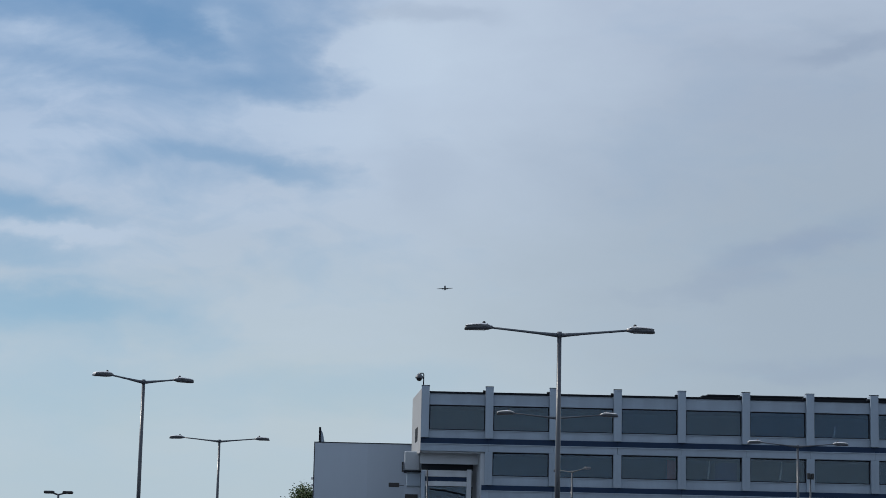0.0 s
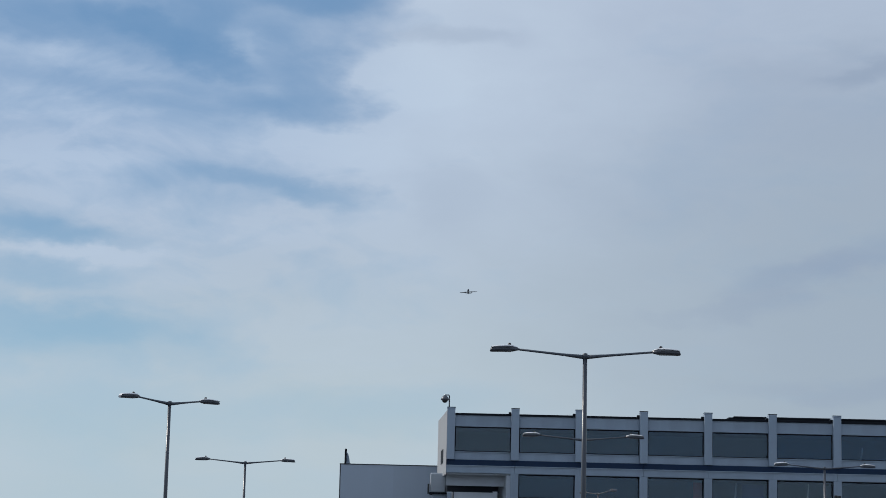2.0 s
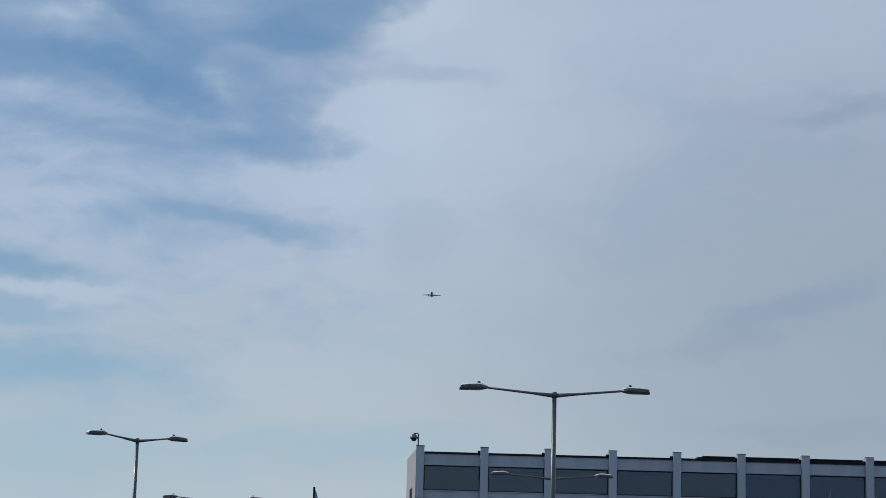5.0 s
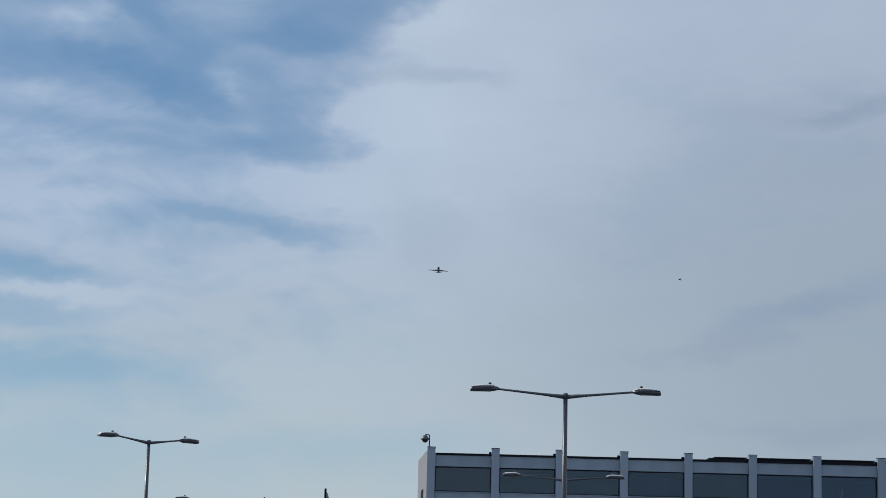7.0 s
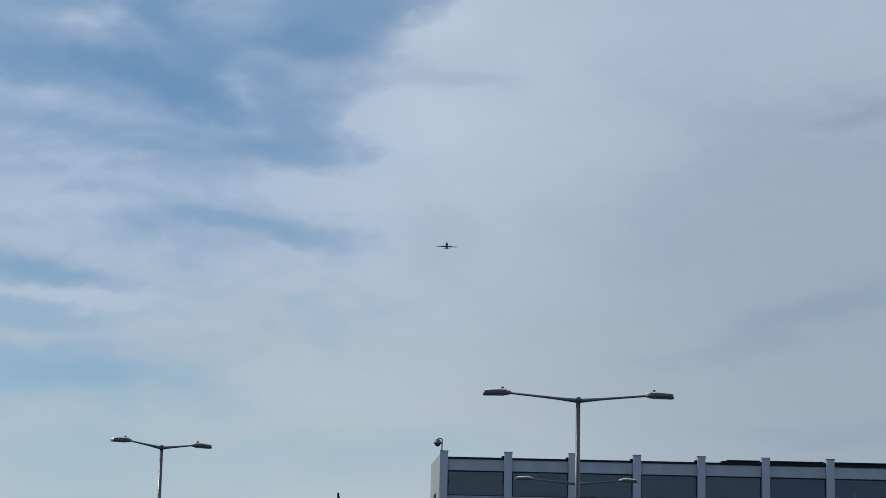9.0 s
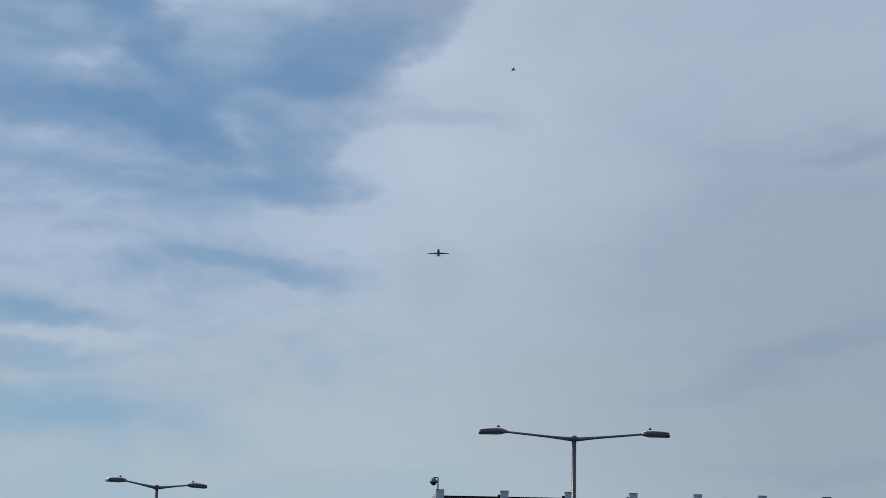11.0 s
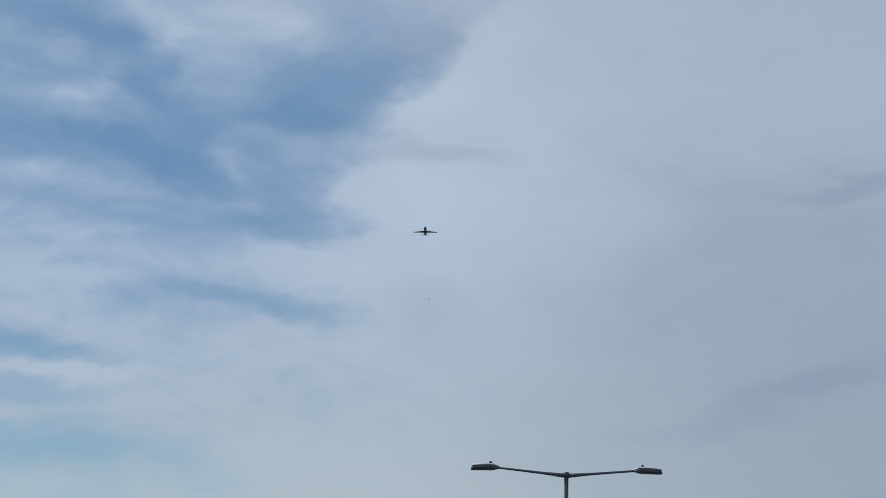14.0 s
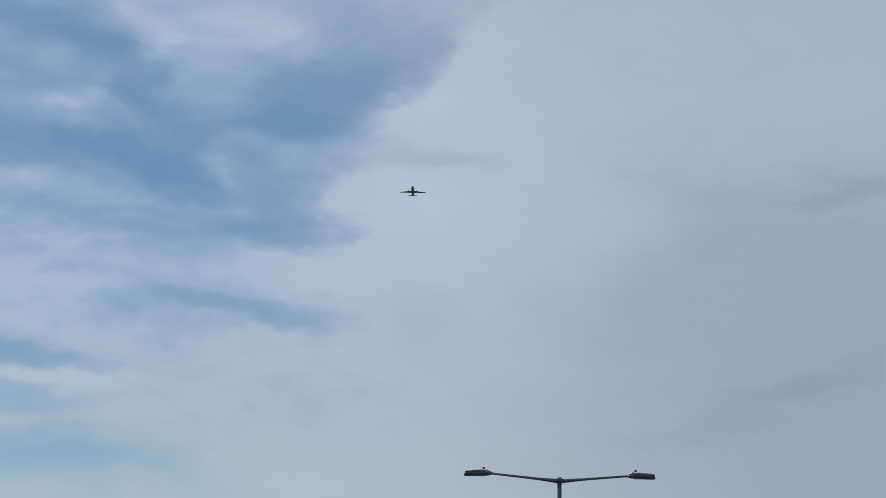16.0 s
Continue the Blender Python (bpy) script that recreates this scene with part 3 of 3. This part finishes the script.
# ---- lamp columns of the car park ----
def lamp_column(reach, shade=M_SHELL):
    """A column of 8 m with two arms along x, built at the origin; reach: from the column to the lamp head."""
    s = thing("street_lamp", "tall dark steel double-arm lamp column standing in the car park", "street lamp", "car park lamps")
    part("pole", piped([((0, 0, 1.3), 0.076), ((0, 0, 4.0), 0.072), ((0, 0, 7.92), 0.060)], sides=16), M_STEEL, s)
    part("pole_base", piped([((0, 0, 0.02), 0.11), ((0, 0, 1.25), 0.11), ((0, 0, 1.3), 0.076)], sides=16), M_STEEL, s)
    part("base_plate", boxed(-0.2, 0.2, -0.2, 0.2, 0, 0.025), M_STEEL, s)
    part("service_door", boxed(-0.06, 0.06, -0.125, -0.09, 0.45, 1.0, bevel=0.005), M_STEEL, s)
    part("collar", piped([((0, 0, 7.78), 0.070), ((0, 0, 7.925), 0.070), ((0, 0, 7.935), 0.06)], sides=16), M_ARM, s)
    for side in (-1, 1):
        # the arm rises evenly from a thick bracket at the column to the lamp
        steps = ((0.05, 0.062), (0.32, 0.050), (0.60, 0.038), (reach * 0.5 + 0.3, 0.032), (reach + 0.1, 0.030))
        arm = [((side * d, 0, 7.835 + 0.18 * (d - 0.05) / (reach + 0.05)), r) for d, r in steps]
        part("arm", piped(arm, sides=10), M_ARM, s)
        x0 = reach
        prof = [(0.0, 0.040, 0.040, 8.018), (0.07, 0.085, 0.062, 8.022), (0.15, 0.125, 0.085, 8.030), (0.30, 0.150, 0.094, 8.030), (0.50, 0.160, 0.090, 8.022), (0.68, 0.158, 0.082, 8.010), (0.745, 0.145, 0.068, 8.000), (0.768, 0.115, 0.048, 7.990)]

        def shell(a0, a1, grow):
            """Part of the rounded lamp body, between two angles round its length."""
            bm = bmesh.new()
            rings = []
            for d, w, h, z in prof:
                ring = []
                for k in range(9):
                    a = radians(a0 + (a1 - a0) * k / 8)
                    cy, cz = math.cos(a), math.sin(a)
                    cy, cz = math.copysign(abs(cy) ** 0.6, cy), math.copysign(abs(cz) ** 0.55, cz)
                    rake = (d / 0.768) ** 6 * 0.016 * -cz   # the far end is cut at a slant
                    ring.append(bm.verts.new((side * (x0 + d + rake), (w + grow) * cy, z + (h + grow) * cz)))
                rings.append(ring)
            for q, r in zip(rings, rings[1:]):
                for k in range(9):
                    bm.faces.new((q[k], q[(k + 1) % 9], r[(k + 1) % 9], r[k])).smooth = k < 8
            bm.faces.new(rings[0])
            bm.faces.new(rings[-1])
            bmesh.ops.recalc_face_normals(bm, faces=bm.faces)
            return bm

        # pale canopy, dark tray: sunlit top and shaded underside put into the colour
        head = part("lamp_head", shell(167, 373, 0.0), M_HEAD, s, "weathered lamp tray, darkened as a shaded underside")
        part("canopy", shell(15, 165, 0.004), shade, head, "lamp canopy toned for the light on it")
        part("lens", boxed(*sorted((side * (x0 + 0.2), side * (x0 + 0.70))), -0.12, 0.12, 7.937, 7.960, bevel=0.012), M_LENS, head)
        part("photocell", piped([((side * (x0 + 0.24), 0, 8.10), 0.048), ((side * (x0 + 0.24), 0, 8.155), 0.046), ((side * (x0 + 0.24), 0, 8.18), 0.03)], sides=10), M_BLACK, head)
        part("seam", boxed(*sorted((side * (x0 + 0.12), side * (x0 + 0.755))), -0.166, -0.150, 8.036, 8.050), M_LENS, head)
        part("hinge", boxed(*sorted((side * (x0 + 0.14), side * (x0 + 0.155))), -0.118, 0.118, 7.95, 8.108), M_BLACK, head)
    return s


first = lamp_column(1.85)
first.matrix_basis = pose(3.27, 54.36, 0, 0, 0, 0)
for x, y, z, turn in ((-11.52, 104.3, -0.33, 0), (5.10, 85.6, -0.05, 0), (18.65, 103.0, 0, 2)):
    copy_thing(first, pose(x, y, z, 0, 0, turn))


def post_lamp(x, y, top):
    s = thing("post_lamp", "short dark twin-headed post lamp standing in the car park", "street lamp", at=(x, y, 0))
    part("pole", piped([((0, 0, 0), 0.07), ((0, 0, top), 0.045)], sides=12), M_STEEL, s)
    part("cross_arm", piped([((-0.30, 0, top + 0.05), 0.03), ((0, 0, top - 0.03), 0.035), ((0.30, 0, top + 0.05), 0.03)], sides=8), M_STEEL, s)
    for side in (-1, 1):
        part("lamp_head", boxed(*sorted((side * 0.18, side * 0.60)), -0.14, 0.14, top + 0.01, top + 0.13, bevel=0.04), M_BLACK, s)


# its canopies take the dark tray tone in place of the sunlit one
far_lamp = lamp_column(1.85, M_HEAD)
far_lamp.matrix_basis = pose(9.30, 138.0, 0, 0, 0, -67)
short = lamp_column(1.22)
short.matrix_basis = pose(-10.86, 72.4, -0.02, 0, 0, 34)
post_lamp(-15.78, 83.0, 3.98)

post = thing("camera_post", "slim grey post with a black twin camera head before the building", "camera post", at=(22.48, 120.0, 0))
part("pole", piped([((0, 0, 0), 0.07), ((0, 0, 7.0), 0.05)], sides=10), M_STEEL, post)
part("head", boxed(-0.20, -0.02, -0.16, 0.16, 6.95, 7.28, bevel=0.03), M_BLACK, post)
part("head", boxed(0.03, 0.21, -0.16, 0.16, 6.95, 7.26, bevel=0.03), M_BLACK, post)
part("cross_bar", boxed(-0.2, 0.2, -0.03, 0.03, 6.90, 6.95), M_STEEL, post)


# ---- a tree behind the corner of the grey block ----
def tree(x, y, top):
    rnd = random.Random(5)
    t = thing("tree", "leafy green tree beside the grey warehouse", "tree", at=(x, y, 0))
    bm = bmesh.new()
    tube(bm, [((0, 0, 0), 0.24), ((0.05, 0, 1.5), 0.18), ((0, 0.08, 3.2), 0.14), ((0.05, 0, top - 2.0), 0.06)], sides=10)
    tips = []
    for i in range(16):
        a, z = i * 2.4, 1.9 + (top - 3.4) * i / 15
        r = 2.0 * (1 - 0.55 * i / 15) * rnd.uniform(0.8, 1.15)
        e = Vector((r * math.cos(a), r * math.sin(a), z + rnd.uniform(0.5, 1.2)))
        tube(bm, [((0, 0, z), 0.07), (e * 0.5 + Vector((0, 0, z * 0.5)), 0.045), (e, 0.018)], sides=6)
        tips += [e, e * 0.65 + Vector((0, 0, z * 0.35 + 0.2))]
    tips += [Vector((rnd.gauss(0, 0.55), rnd.gauss(0, 0.55), top - rnd.uniform(0.15, 1.6))) for _ in range(14)]
    part("trunk", bm, M_BARK, t)
    verts, faces = [], []
    for tip in tips:
        for _ in range(260):
            p = tip + Vector((rnd.gauss(0, 0.36), rnd.gauss(0, 0.36), rnd.gauss(0, 0.30)))
            u = Vector((rnd.gauss(0, 1), rnd.gauss(0, 1), rnd.gauss(0, 1))).normalized()
            w = u.cross(Vector((rnd.gauss(0, 1), rnd.gauss(0, 1), rnd.gauss(0, 1)))).normalized()
            s, n = rnd.uniform(0.06, 0.13), len(verts)
            verts += [p - u * s, p + w * s * 0.5, p + u * s, p - w * s * 0.5]
            faces.append((n, n + 1, n + 2, n + 3))
    me = bpy.data.meshes.new("crown")
    me.from_pydata(verts, [], faces)
    me.materials.append(M_LEAF)
    part("crown", me, None, t)


tree(-11.0, 166.0, 7.2)


# ---- the airliner: nose towards -y, span 34.1 m ----
def airliner():
    p = thing("airliner", "twin-engine passenger jet climbing with its wheels retracted", "aeroplane")
    body = [((0, -18.6, -0.5), 0.12), ((0, -18.2, -0.45), 0.65), ((0, -17.2, -0.3), 1.2), ((0, -15.4, -0.1), 1.75), ((0, -13.0, 0), 1.98), ((0, 6.0, 0), 1.98), ((0, 11.0, 0.35), 1.6), ((0, 15.5, 0.85), 0.95), ((0, 18.6, 1.2), 0.25)]
    fus = part("fuselage", piped(body, sides=24), M_AIRBODY, p)
    part("cockpit_window", boxed(-0.95, 0.95, -17.15, -16.4, 0.42, 0.85, bevel=0.15), M_AIRDARK, fus)
    part("belly_fairing", piped([((0, -5.5, -1.3), 0.5), ((0, -3.5, -1.35), 1.35), ((0, 3.5, -1.35), 1.35), ((0, 6.0, -1.2), 0.4)], sides=16, squash=0.75), M_AIRBODY, fus)

    def blade(root, tip):
        """A tapered lifting surface between two sections (x, nose y, chord, z, thickness)."""
        bm = bmesh.new()
        rings = []
        for x, y, ch, z, th in (root, tip):
            rings.append([bm.verts.new((x, y + ch * f, z + th * h)) for f, h in ((0, 0), (0.12, 0.42), (0.4, 0.55), (0.75, 0.28), (1, 0), (0.75, -0.2), (0.4, -0.42), (0.12, -0.38))])
        for k in range(8):
            bm.faces.new((rings[0][k], rings[0][(k + 1) % 8], rings[1][(k + 1) % 8], rings[1][k]))
        bm.faces.new(rings[0])
        bm.faces.new(rings[1])
        bmesh.ops.recalc_face_normals(bm, faces=bm.faces)
        return bm

    for s in (-1, 1):
        wing = part("wing", blade((s * 1.2, -5.6, 7.2, -1.1, 0.95), (s * 17.05, 3.0, 2.1, 0.55, 0.75)), M_AIRWING, p)
        part("winglet", blade((s * 16.85, 3.2, 1.4, 0.5, 0.2), (s * 17.05, 4.4, 0.6, 1.9, 0.1)), M_AIRWING, wing)
        eng = part("engine", piped([((s * 5.75, -7.2, -2.3), 1.05), ((s * 5.75, -6.6, -2.3), 1.18), ((s * 5.75, -4.6, -2.3), 1.12), ((s * 5.75, -2.8, -2.2), 0.75)], sides=20), M_AIRBODY, p)
        part("intake", piped([((s * 5.75, -7.24, -2.3), 0.88), ((s * 5.75, -7.0, -2.3), 0.88)], sides=20), M_AIRDARK, eng)
        part("pylon", boxed(s * 5.75 - 0.15, s * 5.75 + 0.15, -5.2, -2.0, -1.6, -0.55), M_AIRWING, eng)
        part("tailplane", blade((s * 0.5, 13.2, 3.6, 0.95, 0.4), (s * 6.2, 16.6, 1.3, 1.5, 0.12)), M_AIRWING, p)
    fin_mesh = bmesh.new()
    rings = []
    for z, y, ch, th in ((1.6, 10.8, 6.0, 0.5), (7.6, 16.4, 2.3, 0.2)):
        rings.append([fin_mesh.verts.new((th * h, y + ch * f, z)) for f, h in ((0, 0), (0.3, 0.5), (1, 0), (0.3, -0.5))])
    for k in range(4):
        fin_mesh.faces.new((rings[0][k], rings[0][(k + 1) % 4], rings[1][(k + 1) % 4], rings[1][k]))
    fin_mesh.faces.new(rings[1])
    fin_mesh.faces.new(rings[0])
    bmesh.ops.recalc_face_normals(fin_mesh, faces=fin_mesh.faces)
    part("tail_fin", fin_mesh, M_AIRBODY, p)
    return p


plane = airliner()


# ---- insects that dart past the lens ----
def insect():
    f = thing("insect", "small dark winged insect darting past in flight", "insect", "insects in the air")
    part("body", piped([((-0.008, 0, 0), 0.001), ((-0.006, 0, 0), 0.0034), ((-0.001, 0, 0), 0.0040), ((0.003, 0, 0), 0.0030), ((0.006, 0, 0), 0.0030), ((0.008, 0, 0), 0.001)], sides=10), M_INSECT, f)
    for s in (-1, 1):
        bm = bmesh.new()
        tube(bm, [((0.003, s * 0.001, 0.002), 0.0008), ((-0.003, s * 0.005, 0.003), 0.0028), ((-0.008, s * 0.008, 0.004), 0.0024), ((-0.010, s * 0.010, 0.004), 0.0006)], sides=8, squash=0.25)
        part("wing", bm, M_WING, f)
    return f


swarm = [insect()]
swarm += [copy_thing(swarm[0], pose(0, 0, 0)) for _ in range(7)]


# ---- what moves ----
def motions():
    climb = [
        (0, 6.0, 4074.0, 558.2),
        (1, 3.8, 3980.2, 562.1),
        (2, 0.2, 3886.2, 568.6),
        (3, -4.2, 3792.0, 576.5),
        (4, -8.7, 3697.6, 584.8),
        (5, -13.0, 3603.1, 592.9),
        (6, -17.0, 3508.4, 600.5),
        (7, -20.6, 3413.6, 607.5),
        (8, -23.7, 3318.7, 614.0),
        (9, -26.5, 3223.6, 620.3),
        (10, -29.2, 3128.3, 626.7),
        (11, -31.8, 3032.8, 633.5),
        (12, -34.4, 2937.1, 640.8),
        (13, -37.1, 2841.0, 648.6),
        (14, -39.9, 2744.5, 657.0),
        (15, -42.5, 2647.6, 665.4),
        (16, -44.6, 2550.0, 673.3),
    ]
    # degrees by which the wings lean, at every second
    bank = (-3.8, -4.3, -4.7, -3.4, -1.0, 0.8, 2.1, 2.8, 2.6, 1.0, -0.8, -1.3, -1.4, -1.4, -0.9, -0.7, 0.0)
    walk(plane, [(t, pose(x, y, z, -8, lean, 0)) for (t, x, y, z), lean in zip(climb, bank)])
    flights = [
        [(0, 4.627, 10.981, 0.8), (2.1, 1.627, 16.981, 0.9), (2.7, 0.9, 17.0, 1.5), (3.3, 0.261, 16.854, 3.802), (3.4, 0.147, 16.844, 3.893), (3.5, 0.094, 16.825, 4.034), (3.7, -0.027, 16.773, 4.392), (3.8, -0.047, 16.737, 4.608), (3.9, -0.063, 16.896, 4.867), (4.0, -0.122, 17.243, 5.172), (4.2, -0.150, 18.124, 5.815), (4.5, 0.093, 19.273, 6.967), (5.2, -0.5, 20.5, 9.2), (16, -3.3, 12.3, 9.2)],
        [(0, 7.165, 5.851, 1.693), (6.4, 4.165, 11.851, 1.693), (7, 1.387, 11.738, 3.705), (7.1, 0.924, 11.719, 4.041), (7.2, 0.524, 11.661, 4.413), (7.3, 0.915, 11.481, 4.999), (7.9, 3.264, 10.403, 8.514), (16, 0.264, 4.403, 8.514)],
        [(0, 7.731, 0.173, 7.659), (6.9, 4.731, 6.173, 7.659), (7.5, 1.387, 7.576, 3.794), (7.6, 0.829, 7.810, 3.150), (7.7, 0.172, 7.851, 3.159), (7.8, -0.309, 7.783, 3.460), (7.9, -1.018, 7.587, 3.967), (8.5, -5.276, 6.411, 7.012), (16, -8.276, 0.411, 7.012)],
        [(0, 7.731, 2.074, 4.324), (10.2, 4.731, 8.074, 4.324), (10.8, 1.367, 8.499, 4.342), (10.9, 0.806, 8.570, 4.345), (11, 0.232, 8.613, 4.320), (11.1, -0.368, 8.620, 4.270), (11.2, -0.980, 8.588, 4.208), (11.3, -1.588, 8.506, 4.166), (11.9, -5.233, 8.013, 3.913), (16, -8.233, 2.013, 3.913)],
        [(0, 10.259, -0.476, 6.226), (12.1, 7.259, 5.524, 6.226), (12.7, 1.495, 7.012, 3.865), (12.8, 0.534, 7.260, 3.472), (12.9, -0.405, 7.347, 3.119), (13, -1.308, 7.300, 2.793), (13.6, -6.725, 7.014, 0.839), (16, -9.725, 1.014, 0.839)],
        [(0, 11.297, 5.789, 3.244), (14.2, 8.297, 11.789, 3.244), (14.8, 2.424, 12.699, 3.052), (14.9, 1.445, 12.851, 3.020), (15, 0.425, 12.928, 2.987), (15.1, -0.602, 12.920, 2.997), (15.2, -1.617, 12.827, 3.047), (15.8, -7.711, 12.270, 3.349), (16, -10.711, 6.270, 3.349)],
        [(0, 3.1, 17.2, 1.2), (11.5, 2.4, 16.5, 1.6), (11.8, 1.25, 15.9, 2.9), (11.9, 1.222, 15.520, 5.357), (12.0, 1.481, 15.030, 6.944), (12.2, 1.9, 15.3, 7.6), (12.6, 2.6, 15.0, 9.5), (16, 4.5, 12.0, 10.5)],
        [(0, -5.2, 27.0, 1.1), (12.6, -3.0, 28.0, 1.4), (13.2, -1.609, 27.841, 4.202), (13.5, -1.257, 27.576, 6.364), (13.6, -1.142, 27.543, 6.579), (14.0, -0.319, 27.443, 7.220), (14.6, 0.717, 27.683, 8.404), (15.4, 2.687, 26.918, 12.112), (16, 4.2, 27.5, 14.0)],
    ]
    leans = (0, -20, -55, 10, 25, 0, -30, 15)
    for ob, rows, lean in zip(swarm, flights, leans):
        walk(ob, [(t, pose(x, y, z, 20, lean, 160)) for t, x, y, z in rows])


motions()
